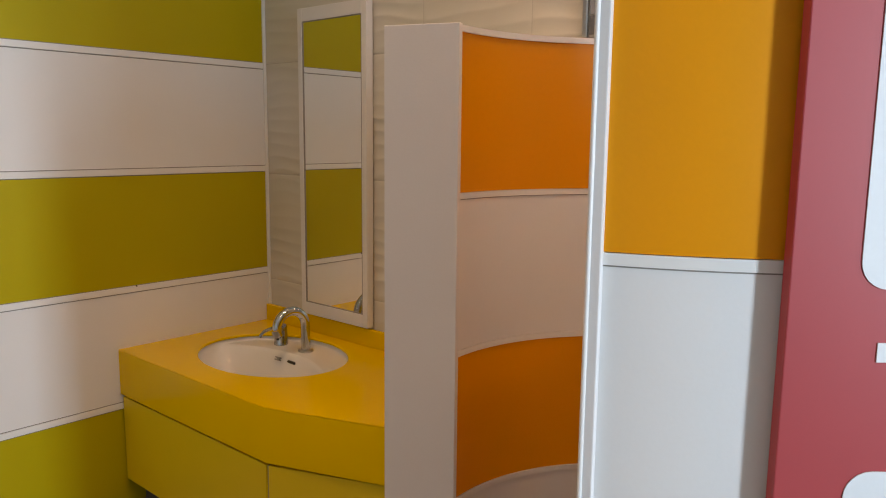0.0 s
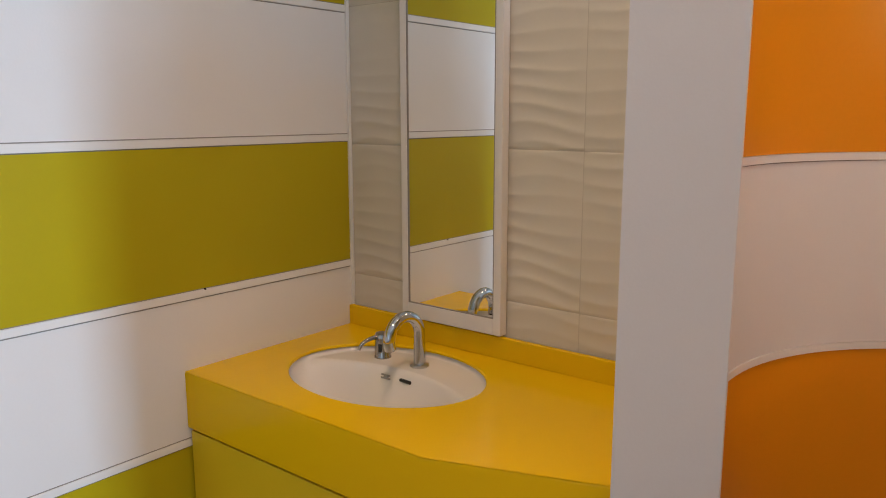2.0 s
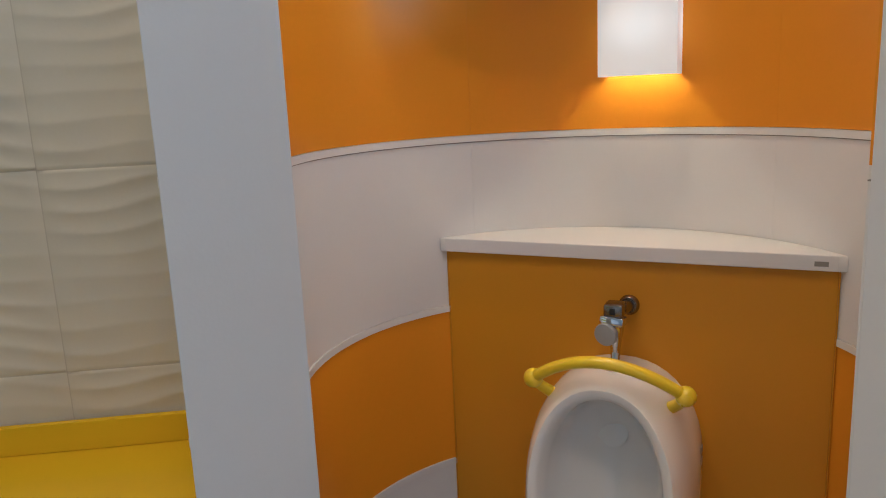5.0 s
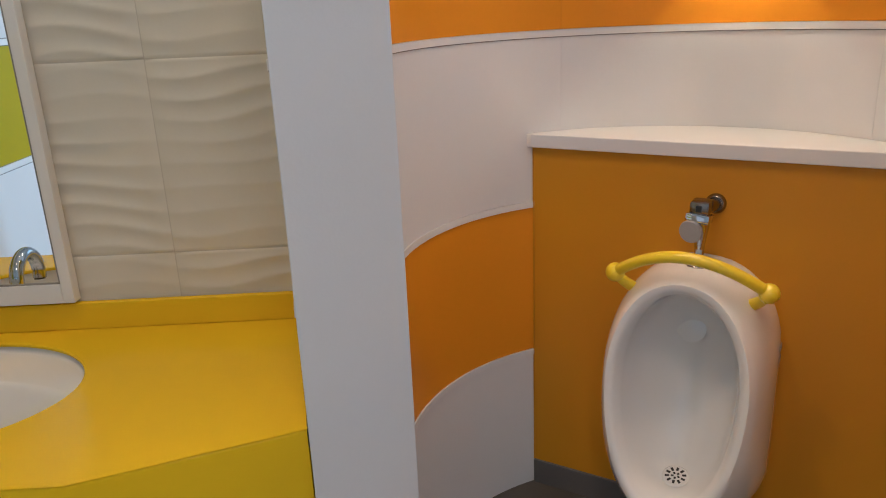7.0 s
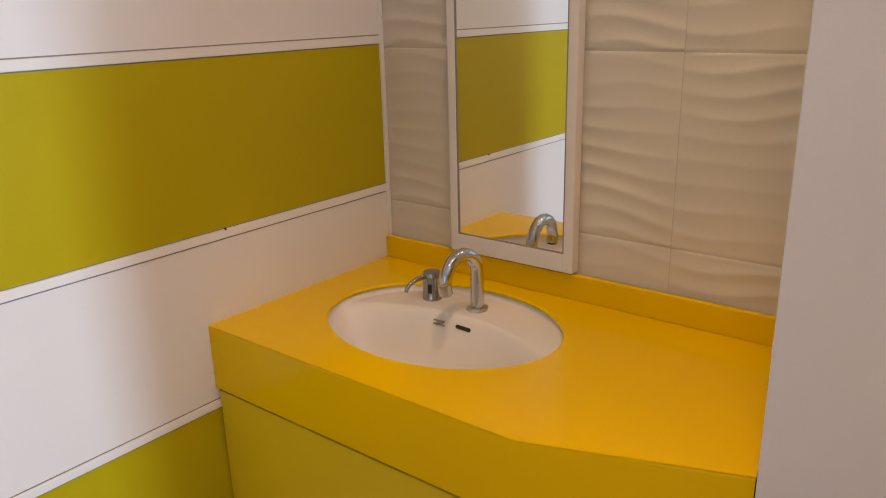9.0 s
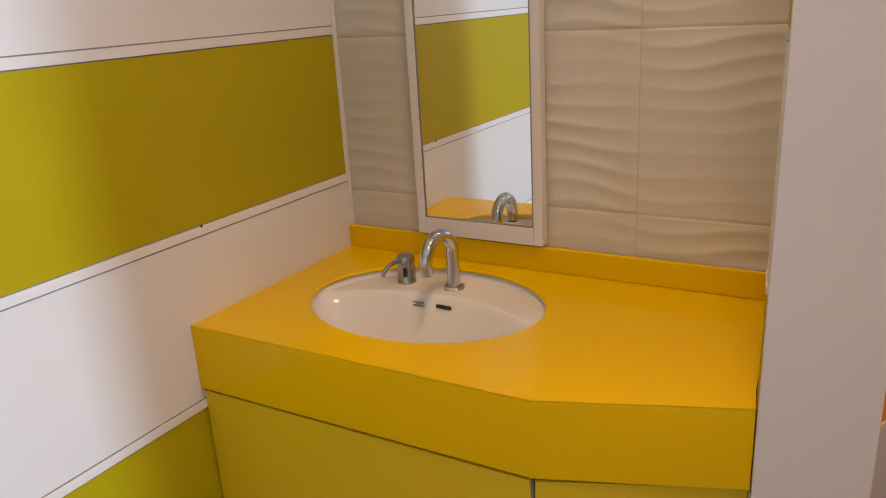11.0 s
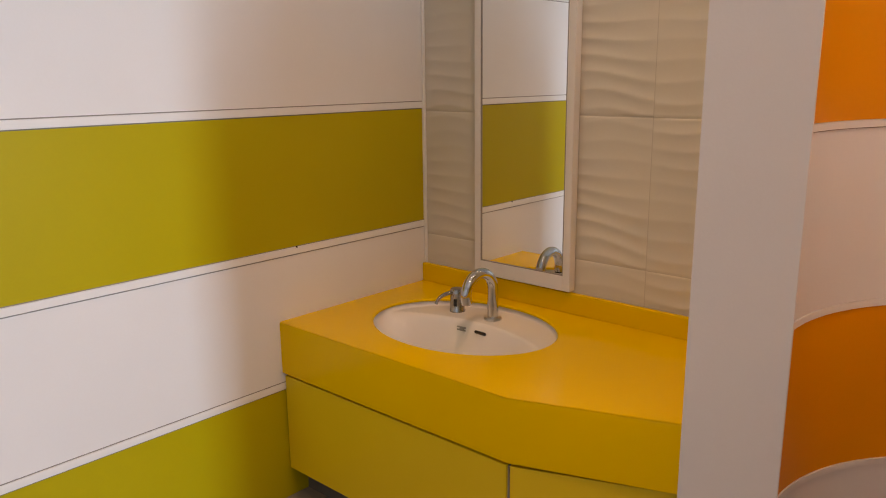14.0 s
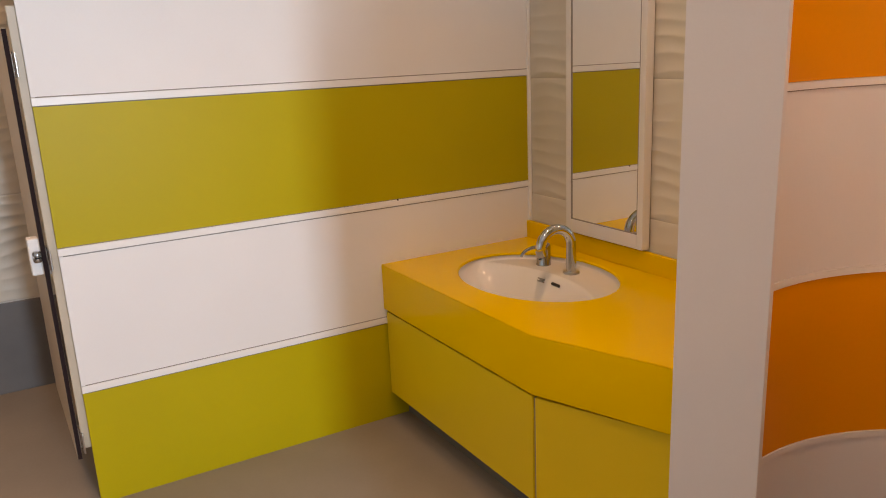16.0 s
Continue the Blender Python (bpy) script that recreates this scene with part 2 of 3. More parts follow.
def wavy_tile(w, h, off):
    nx, nz = max(4, int(w / 0.016)), max(6, int(h / 0.0036))
    bm = bmesh.new()
    g = []
    for k in range(nz + 1):
        row = []
        for i in range(nx + 1):
            x, z = w * i / nx, h * k / nz
            e = min(1, min(x, w - x, z, h - z) / 0.0012)
            soft = min(1, min(z, h - z) / 0.004)
            row.append(bm.verts.new((x, -(0.0010 * e + wave(x + off, z) * e * soft), z)))
        g.append(row)
    for k in range(nz):
        for i in range(nx):
            bm.faces.new((g[k][i], g[k][i + 1], g[k + 1][i + 1], g[k + 1][i]))
    me = link_mesh("tile", bm, TILE, 50)
    return me


def put_tile(me, m, parent):
    ob = new("tile", me)
    ob.parent = parent
    ob.matrix_world = m
    return ob


left_tile = wavy_tile(TW - 0.004 - JT, TH - JT, 0.0)
right_tile = wavy_tile(0.395, TH - JT, TW - 0.004)
top_l = wavy_tile(TW - 0.004 - JT, ZC - 2.322 - JT, 0.0)
top_r = wavy_tile(0.395, ZC - 2.322 - JT, TW - 0.004)
for row in range(6):
    z = 0.302 + TH * row
    put_tile(left_tile if row < 5 else top_l, pose(0.004, 0.007, z), BACK)
    put_tile(right_tile if row < 5 else top_r, pose(TW, 0.007, z), BACK)
over_w = 1.366 - 0.804 - 0.395 - 2 * JT
over_tile = wavy_tile(over_w, TH - JT, TW + 0.391)
for row in range(3, 5):
    put_tile(over_tile, pose(TW + 0.395 + JT, 0.007, 0.302 + TH * row), BACK)
for row in range(3, 5):
    for col in range(3):
        put_tile(left_tile, pose(1.70 + TW * col, 0.007, 0.302 + TH * row), BACK)
west = bpy.data.objects["wall_west"]
for row in range(5):
    for col in range(3):
        put_tile(left_tile, pose(X0, -2.9 + TW * col, 0.36 + TH * row, 0, 0, 90), west)
for col in range(3):
    ob = part("tile", box(X0, X0 + 0.012, -2.9 + TW * col, -2.9 + TW * col + TW - JT, 0.0, 0.357, 0.0015), GREYTILE, west, "dark grey skirting tile")

# mosaic column high behind the booth
mosaic = group_thing("mosaic_strip", "upright strip of grey and white glass mosaic", "mosaic")
part("edge_profile", box(1.366, 1.380, -0.012, 0.007, HB + 0.006, ZC, 0.002), STEEL, mosaic)
part("backing", box(1.380, 1.695, -0.001, 0.007, HB + 0.006, ZC), GROUT, mosaic)
MOS = [material("mosaic chip " + str(i), (c, c, c * 1.02), 0.15, vary=0.1) for i, c in enumerate((0.03, 0.12, 0.3, 0.5, 0.68))]
chips = [link_mesh("chip", box(0, 0.022, -0.004, 0, 0, 0.046, 0.001), mm) for mm in MOS]
rnd = random.Random(4)
for i in range(12):
    for k in range(8):
        ob = new("chip", chips[rnd.choice((0, 1, 2, 2, 3, 3, 4))])
        ob.parent = mosaic
        ob.location = (1.383 + i * 0.025, -0.001, 1.512 + k * 0.049)

# ---- the striped cubicle wall ----
YE = -1.52
STALL = part("wall_cubicle", box(-0.036, -0.006, YE + 0.012, 0.007, 0.0, 2.1), BEIGE, label="cubicle wall clad in olive and white laminate stripes", kind="structure")
SEG = ((0.0, 0.339, GREEN), (0.362, 0.729, WHITE), (0.752, 1.117, GREEN), (1.140, 1.495, WHITE), (1.518, 1.883, GREEN))
for z0, z1, mm in SEG:
    part("panel", box(-0.006, 0.0, YE, 0.0, z0, z1, 0.0008), mm, STALL, "olive green laminate stripe" if mm is GREEN else "white laminate stripe")
for z0, z1, up in ((0.339, 0.362, 1), (0.729, 0.752, 0), (1.117, 1.140, 1), (1.495, 1.518, 0), (1.883, 1.906, 1)):
    part("trim", box(-0.006, 0.0035, YE, 0.0, z0 + 0.0015, z1 - 0.0015, 0.0012), TRIM, STALL, "white plastic joint strip")
    zz = z1 if up else z0
    part("joint", box(-0.006, 0.0004, YE, 0.0, zz - 0.0013, zz + 0.0013), SEAM, STALL)
    zz = z0 if up else z1
    part("joint", box(-0.006, 0.0004, YE, 0.0, zz - 0.0010, zz + 0.0010), SEAM, STALL)
part("panel", box(-0.006, 0.0, YE, 0.0, 1.906, 2.1, 0.0008), WHITE, STALL, "white laminate stripe")
part("chip", box(0.0, 0.0042, -0.5350, -0.5300, 0.7475, 0.7530, 0.0008), EDGE, STALL, "small dark chip in the joint strip")
part("corner_bead", box(-0.006, 0.006, -0.006, 0.0065, 0.0, 2.1, 0.001), TRIM, STALL, "thin white corner bead")
for z0, z1, mm in SEG + ((1.906, 2.1, WHITE),):
    part("edge_return", box(-0.016, 0.0, YE - 0.010, YE + 0.001, z0, z1, 0.0008), mm, STALL, "laminate wrapped round the wall's end")
for z0, z1 in ((0.339, 0.362), (0.729, 0.752), (1.117, 1.140), (1.495, 1.518), (1.883, 1.906)):
    part("trim", box(-0.016, 0.0034, YE - 0.0108, YE + 0.001, z0 + 0.0015, z1 - 0.0015, 0.001), TRIM, STALL, "white plastic joint strip")
part("end_strip", box(-0.036, -0.0165, YE - 0.008, YE + 0.012, 0.0, 2.1, 0.002), BEIGE, STALL, "beige edge strip")
part("door_stop", box(-0.040, -0.020, YE - 0.031, YE - 0.0085, 0.17, 1.36, 0.002), BEIGE, STALL, "slim beige door stop")

# cubicle door, open inwards
door = group_thing("door_1", "beige cubicle door with a black core edge, standing open", "door", kind="structure", loc=(-0.05, -1.562, 0))
door.rotation_euler = (0, 0, radians(1.3))
part("leaf", box(-0.60, -0.002, -0.006, 0.006, 0.125, 1.31, 0.002), BEIGE, door)
part("core_edge", box(-0.002, 0.0, -0.0055, 0.0055, 0.127, 1.308), EDGE, door, "black laminate core edge")
for z in (0.19, 0.72, 1.22):
    hg = part("hinge", merge(box(-0.03, 0.0, 0.006, 0.012, z - 0.03, z + 0.03, 0.002), box(0.0, 0.045, 0.010, 0.015, z - 0.03, z + 0.03, 0.002)), STEEL, door, "steel leaf hinge")
    part("knuckle", lathe([(0, z - 0.032), (0.006, z - 0.032), (0.006, z + 0.032), (0, z + 0.032)], 14, Matrix.Translation((0.004, 0.014, 0))), CHROME, hg, smooth=40)
lockp = part("lock_case", box(-0.055, -0.010, -0.034, -0.006, 0.675, 0.775, 0.004), TRIM, door, "white lock case")
part("knob", lathe([(0, -0.014), (0.009, -0.014), (0.011, -0.010), (0.011, -0.003), (0.007, -0.001), (0.007, 0.002), (0.011, 0.004), (0.011, 0.011), (0.008, 0.015), (0, 0.016)], 20, pose(0.003, -0.016, 0.728, 0, 0, 0)), SATIN, lockp, "chrome turn knob", smooth=40)
part("knob_spindle", box(-0.011, -0.006, -0.022, -0.010, 0.718, 0.742, 0.001), SATIN, lockp, smooth=40)
part("strike", box(-0.030, 0.004, 0.0065, 0.030, 0.675, 0.725, 0.002), STEEL, door, "grey steel strike plate")
part("wall_cubicle_side", box(X0, -0.036, -2.32, -2.28, 0.0, 2.1), BEIGE, label="beige cubicle side wall", kind="structure")
part("wall_cubicle_front", box(-0.036, 0.0, -4.2, -2.28, 0.0, 2.1), WHITE, label="white laminate front of the next cubicles", kind="structure")

# ---- urinal booth: a C-shaped double wall ----
C, RI = (1.768, -0.331), 0.4835  # inner face
CO, RO = (1.778, -0.346), 0.6500  # outer face
A0, A1 = -71.1, 191.9
B0, B1 = -72.6, 191.5
BOOTH = group_thing("urinal_booth", "C-shaped urinal booth with curved orange and white striped walls", "partition", kind="structure")


def ring_board(r0, r1, z0, z1, e0=0.0, e1=0.0):
    """A bent board between the booth's inner and outer faces."""
    return prism(arc_points(C, r0, A0 + e0, A1 - e1, 88) + arc_points(CO, r1, B1 - e1, B0 + e0, 88), z0, z1)


part("core", ring_board(RI + 0.008, RO - 0.008, 0.0, HB - 0.012, 0.6, 0.6), CAP, BOOTH)
ZB = ((0.0, 0.364, WHITE), (0.380, 0.735, ORANGE), (0.751, 1.110, WHITE), (1.126, HB - 0.014, ORANGE))
for z0, z1, mm in ZB:
    lab = "bent orange laminate board" if mm is ORANGE else "bent white laminate board"
    for a, b in ((A0 + 0.3, 23.98), (24.02, 102.98), (103.02, A1 - 0.3)):
        part("board", arc_board(C, RI, RI + 0.008, a, b, z0, z1), mm, BOOTH, lab, smooth=30)
    for a, b in ((B0 + 0.3, 139.98), (140.02, B1 - 0.3)):
        om = GREEN if mm is ORANGE and a > 100 else mm
        part("board", arc_board(CO, RO - 0.008, RO, a, b, z0, z1), om, BOOTH, "bent olive laminate board" if om is GREEN else lab, smooth=30)
for z0, z1 in ((0.364, 0.380), (0.735, 0.751), (1.110, 1.126)):
    part("trim", arc_board(C, RI - 0.003, RI + 0.008, A0 + 0.8, A1 - 0.4, z0 + 0.001, z1 - 0.001), TRIM, BOOTH, "bent white joint strip", smooth=30)
    part("trim", arc_board(CO, RO - 0.008, RO + 0.0015, B0 + 0.8, B1 - 0.8, z0 + 0.001, z1 - 0.001), TRIM, BOOTH, "bent white joint strip", smooth=30)
    for zz in ((z0,) if z0 > 1 else ()):
        part("joint", arc_board(C, RI - 0.0006, RI + 0.004, A0 + 0.3, A1 - 0.3, zz - 0.0008, zz + 0.0008), SEAM, BOOTH, smooth=30)
        part("joint", arc_board(CO, RO - 0.004, RO + 0.0006, B0 + 0.3, B1 - 0.3, zz - 0.0008, zz + 0.0008), SEAM, BOOTH, smooth=30)
part("top_cap", ring_board(RI - 0.006, RO + 0.006, HB - 0.014, HB), TRIM, BOOTH, "white curved top cap", smooth=30)


def end_cap(pi, po, back):
    """A flat end panel from the inner to the outer corner, with its thickness towards back."""
    pi, po, back = Vector(pi), Vector(po), Vector(back).normalized() * 0.015
    part("end_panel", prism([tuple(pi), tuple(po), tuple(po + back), tuple(pi + back)], 0.0, HB, 0.0015), CAP, BOOTH, "flat white end panel")


end_cap((1.9245, -0.7945), (1.9735, -0.9760), (0.97, 0.24))
end_cap((1.3125, -0.4265), (1.1445, -0.4915), (-0.2, 0.98))
part("corner_bead", tube([(1.974, -0.976, z) for z in (0.002, 0.5, 1.0, HB)], 0.003, 10), TRIM, BOOTH, "white corner bead", smooth=60)

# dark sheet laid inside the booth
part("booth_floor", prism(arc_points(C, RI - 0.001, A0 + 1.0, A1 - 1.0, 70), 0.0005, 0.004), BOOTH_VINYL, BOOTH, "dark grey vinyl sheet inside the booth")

# red sign board standing on the booth's outside
sign = group_thing("sign_board", "red sign board with white rounded panels beside the booth", "sign")


def on_outside(a, d):
    """A frame on the booth's outer face: x along it, y into it."""
    return Matrix.Translation((CO[0] + (RO + d) * math.cos(radians(a)), CO[1] + (RO + d) * math.sin(radians(a)), 0)) @ pose(0, 0, 0, 0, 0, a + 90)


SM = on_outside(-50.6, 0.004)
part("board", box(-0.048, 0.62, -0.020, 0.0, 0.35, 1.75, 0.0015, SM), RED, sign)


def rounded(x0, x1, z0, z1, r, y0, y1, m):
    pts = []
    for cx, cz, s in ((x1 - r, z1 - r, 0), (x0 + r, z1 - r, 90), (x0 + r, z0 + r, 180), (x1 - r, z0 + r, 270)):
        pts += [(cx + r * math.cos(radians(s + 15 * i)), cz + r * math.sin(radians(s + 15 * i))) for i in range(7)]
    bm = prism(pts, y0, y1)
    bmesh.ops.transform(bm, matrix=m @ pose(0, 0, 0, 90, 0, 0), verts=bm.verts)
    return bm


part("white_field", rounded(0.024, 0.55, 1.10, 1.60, 0.03, 0.0202, 0.0215, SM), BLUE_GREY, sign, "white rounded picture field")
part("white_field", rounded(0.026, 0.55, 0.45, 0.900, 0.03, 0.0202, 0.0215, SM), BLUE_GREY, sign, "white rounded picture field")
part("printed_line", box(0.048, 0.5, -0.0215, -0.0202, 1.022, 1.043, 0, SM), BLUE_GREY, sign, "line of white lettering")

# ---- urinal wall panel and ledge in the booth ----
P0 = Vector((1.590, 0.120, 0))
PU = Vector((0.8454, -0.5341, 0))
PN = Vector((-0.5341, -0.8454, 0))
PM = Matrix.Translation(P0) @ Matrix(((PU.x, PN.x, 0, 0), (PU.y, PN.y, 0, 0), (0, 0, 1, 0), (0, 0, 0, 1)))
# in this frame x runs along the panel, y stands out from it
boxing = group_thing("pipe_boxing", "amber laminate pipe boxing behind the urinal", "wall panel", kind="structure")
part("panel", box(0.006, 0.776, -0.02, 0.0, 0.07, 0.877, 0.001, PM), PANEL_ORANGE, boxing)
part("edge_strip", box(0.003, 0.0058, -0.012, 0.0015, 0.07, 0.877, 0.0008, PM), PANEL_ORANGE, boxing, "slim amber edge strip")
part("edge_strip", box(0.7762, 0.779, -0.012, 0.0015, 0.07, 0.877, 0.0008, PM), PANEL_ORANGE, boxing, "slim amber edge strip")
part("skirting", box(0.004, 0.778, -0.02, 0.005, 0.0, 0.07, 0.002, PM), KICK, boxing, "grey vinyl skirting")
cu, cd = (C[0] - P0.x) * PU.x + (C[1] - P0.y) * PU.y, (C[0] - P0.x) * PN.x + (C[1] - P0.y) * PN.y
RL = RI - 0.002
half = math.degrees(math.acos((cd - 0.014) / RL))
seg = [(cu + RL * math.sin(radians(t)), cd - RL * math.cos(radians(t))) for t in [-half + 2 * half * i / 40 for i in range(41)]]
shelf = group_thing("ledge", "white half-moon ledge on the pipe boxing", "shelf")
ledge = prism(seg, 0.877, 0.907, 0.002)
bmesh.ops.transform(ledge, matrix=PM, verts=ledge.verts)
part("board", ledge, TRIM, shelf, smooth=30)
part("edge_band", box(0.006, 0.774, 0.0136, 0.0148, 0.8785, 0.9055, 0.0005, PM), CAP, shelf, "white edge band along its front")
part("maker_plate", box(0.735, 0.758, 0.0149, 0.0156, 0.886, 0.895, 0, PM), DECAL, shelf, "tiny grey maker's plate")

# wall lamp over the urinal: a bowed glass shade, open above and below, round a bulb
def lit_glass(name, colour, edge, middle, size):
    """Opal glass with the bulb's glow painted in as emission, brightest in the middle."""
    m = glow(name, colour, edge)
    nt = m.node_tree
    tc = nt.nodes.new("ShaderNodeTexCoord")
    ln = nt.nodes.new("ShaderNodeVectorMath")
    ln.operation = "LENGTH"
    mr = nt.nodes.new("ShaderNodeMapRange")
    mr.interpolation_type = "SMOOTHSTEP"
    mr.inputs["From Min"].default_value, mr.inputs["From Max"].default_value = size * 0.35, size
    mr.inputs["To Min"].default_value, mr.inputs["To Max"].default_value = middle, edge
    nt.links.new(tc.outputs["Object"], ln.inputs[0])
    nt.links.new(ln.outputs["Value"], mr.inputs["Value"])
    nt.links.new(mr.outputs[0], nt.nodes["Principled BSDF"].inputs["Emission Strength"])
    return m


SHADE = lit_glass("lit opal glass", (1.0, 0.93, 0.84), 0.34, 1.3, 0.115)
LA, LW, LZ0, LZ1 = 57.7, 0.080, 1.236, 1.428
LM = Matrix.Translation((C[0] + RI * math.cos(radians(LA)), C[1] + RI * math.sin(radians(LA)), 1.332)) @ pose(0, 0, 0, 0, 0, LA - 90)
lamp = group_thing("wall_lamp", "lit square white glass wall lamp on the curved wall", "wall lamp")
lamp.matrix_world = LM
front_arc = [(-LW + 2 * LW * i / 12, -0.074 - 0.020 * math.cos(math.pi * (i / 12 - 0.5))) for i in range(13)]
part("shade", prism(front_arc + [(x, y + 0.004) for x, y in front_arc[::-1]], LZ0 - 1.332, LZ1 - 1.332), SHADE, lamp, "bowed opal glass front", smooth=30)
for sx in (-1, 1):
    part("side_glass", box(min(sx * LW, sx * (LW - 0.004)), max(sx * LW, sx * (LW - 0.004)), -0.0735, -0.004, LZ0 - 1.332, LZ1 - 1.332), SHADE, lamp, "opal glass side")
part("back_plate", box(-0.05, 0.05, -0.010, 0.004, -0.06, 0.06, 0.003), TRIM, lamp)
part("socket", lathe([(0, -0.012), (0.013, -0.012), (0.015, 0.0), (0.013, 0.03), (0, 0.03)], 16, Matrix.Translation((0, -0.046, 0.035))), TRIM, lamp, smooth=40)
lampl = bpy.data.lights.new("wall_lamp_bulb", "POINT")
lampl.energy, lampl.color, lampl.shadow_soft_size = 1.2, (1.0, 0.82, 0.56), 0.008
lo = new("wall_lamp_bulb", lampl)
lo.location = LM @ Vector((0, -0.046, -0.012))

# ---- urinal ----
UX = 0.391
UM = PM @ Matrix.Translation((UX, 0, 0.018)) @ Matrix.Scale(0.985, 4)
urinal = group_thing("urinal", "small white ceramic wall urinal with a round drain grate", "urinal")


def outline(hw, zt, zb, egg, n=48):
    """A rounded upright outline as (x, z): from a straight-sided shield (egg 0) to an egg (egg 1)."""
    pts = []
    zm = zb + (zt - zb) * 0.58
    for i in range(n):
        t = 2 * math.pi * i / n
        s, c = math.sin(t), math.cos(t)
        x = hw * math.copysign(abs(s) ** 0.86, s)
        zc = zt - hw * 1.25 if c > 0 else zb + hw * 1.0
        z = zc + (hw * 1.25 if c > 0 else hw * 1.0) * math.copysign(abs(c) ** 0.92, c)
        ex = hw * math.copysign(abs(s) ** 0.94, s)
        ez = zm + (zt - zm if c > 0 else zm - zb) * c
        pts.append((x + (ex - x) * egg, z + (ez - z) * egg))
    return pts


def skin(rings, cap0=True, cap1=True):
    bm = bmesh.new()
    vs = [[bm.verts.new(p) for p in r] for r in rings]
    n = len(vs[0])
    for a, b in zip(vs, vs[1:]):
        for i in range(n):
            bm.faces.new((a[i], a[(i + 1) % n], b[(i + 1) % n], b[i]))
    if cap0:
        bm.faces.new(vs[0])
    if cap1:
        bm.faces.new(vs[-1])
    return bm


def ring(hw, zt, zb, d0, d1, egg):
    """d0: how far it stands out at the top, d1: at the bottom."""
    return [(x, d1 + (d0 - d1) * (z - zb) / (zt - zb), z) for x, z in outline(hw, zt, zb, egg)]


rings = [ring(0.165, 0.668, 0.08, 0.001, 0.001, 0), ring(0.168, 0.672, 0.08, 0.05, 0.05, 0), ring(0.167, 0.674, 0.083, 0.09, 0.10, 0.15),
         ring(0.162, 0.672, 0.10, 0.135, 0.17, 0.45), ring(0.151, 0.668, 0.135, 0.170, 0.228, 0.85), ring(0.144, 0.665, 0.155, 0.182, 0.248, 1),
         ring(0.139, 0.661, 0.165, 0.187, 0.256, 1), ring(0.130, 0.649, 0.177, 0.187, 0.256, 1), ring(0.121, 0.638, 0.187, 0.179, 0.248, 1),
         ring(0.114, 0.627, 0.194, 0.138, 0.222, 1), ring(0.105, 0.612, 0.200, 0.088, 0.188, 0.9), ring(0.089, 0.590, 0.205, 0.056, 0.158, 0.8),
         ring(0.05, 0.50, 0.210, 0.042, 0.130, 0.6), ring(0.015, 0.40, 0.220, 0.037, 0.11, 0.5)]
ub = skin(rings)
bmesh.ops.transform(ub, matrix=UM, verts=ub.verts)
part("bowl", ub, CERAMIC, urinal, smooth=50)
spread = lathe([(0.022, -0.002), (0.029, 0.0), (0.031, 0.0025), (0.027, 0.0034), (0.0, 0.003)], 28)
bmesh.ops.transform(spread, matrix=UM @ pose(-0.008, 0.0475, 0.515, -80, 0, 0), verts=spread.verts)
part("spreader_cap", spread, CERAMIC, urinal, "round ceramic spreader cap", smooth=40)
DM = UM @ pose(0, 0.149, 0.214, -16, 0, 0)
grate = lathe([(0.0, 0.003), (0.026, 0.003), (0.029, 0.0), (0.026, -0.004), (0.0, -0.004)], 28, DM)
gr = part("drain_grate", grate, CERAMIC, urinal, "white round drain grate", smooth=40)
for i in range(10):
    a = 36 * i
    part("slot", box(-0.0026, 0.0026, 0.013, 0.022, 0.0025, 0.0036, 0.0004, DM @ pose(0, 0, 0, 0, 0, a)), BLACK, gr)
for i in range(5):
    a = 72 * i
    part("slot", box(-0.0022, 0.0022, 0.004, 0.0095, 0.0025, 0.0036, 0.0004, DM @ pose(0, 0, 0, 0, 0, a)), BLACK, gr)
for z in (0.50, 0.475):
    part("printed_mark", box(0.1665, 0.1682, 0.040, 0.060, z, z + 0.014, 0.0004, UM), DECAL, urinal)

# yellow grab bar on the urinal
bar = group_thing("grab_bar", "curved bright yellow grab bar with ball ends over the urinal", "grab bar")
bl, br = UM @ Vector((-0.147, 0.142, 0.652)), UM @ Vector((0.147, 0.142, 0.652))
arc = [UM @ Vector((0.147 * s, 0.142 + 0.045 * (1 - s * s), 0.652 + 0.064 * (1 - abs(s) ** 2.0))) for s in [-1 + i / 12 for i in range(25)]]
part("tube", tube(arc, 0.0115, 18), YELLOW, bar, smooth=60)
for s, p in ((-1, bl), (1, br)):
    part("ball_end", ball(p, 0.0195), YELLOW, bar, smooth=60)
    part("bracket", tube([UM @ Vector((0.147 * s, 0.142, 0.648)), UM @ Vector((0.132 * s, 0.125, 0.628)), UM @ Vector((0.112 * s, 0.115, 0.612))], [0.010, 0.011, 0.012], 14), YELLOW, bar, smooth=60)

# flush valve
valve = group_thing("flush_valve", "chrome flush valve with a push knob above the urinal", "flush valve")
part("flange", lathe([(0, 0), (0.021, 0), (0.021, 0.004), (0.016, 0.010), (0, 0.010)], 28, UM @ pose(0.014, 0, 0.778, -90, 0, 0)), BROWN_CHROME, valve, smooth=40)
part("inlet", tube([UM @ Vector((0.014, 0.005, 0.778)), UM @ Vector((0.004, 0.062, 0.780))], 0.0125), BROWN_CHROME, valve, smooth=40)
head = part("head", box(-0.019, 0.019, 0.048, 0.090, 0.773, 0.800, 0.005, UM), BROWN_CHROME, valve, "dark brown chrome valve head", smooth=40)
part("sensor_window", box(-0.006, 0.005, 0.0895, 0.0915, 0.780, 0.793, 0.0006, UM), BLACK, head, "small black square window")
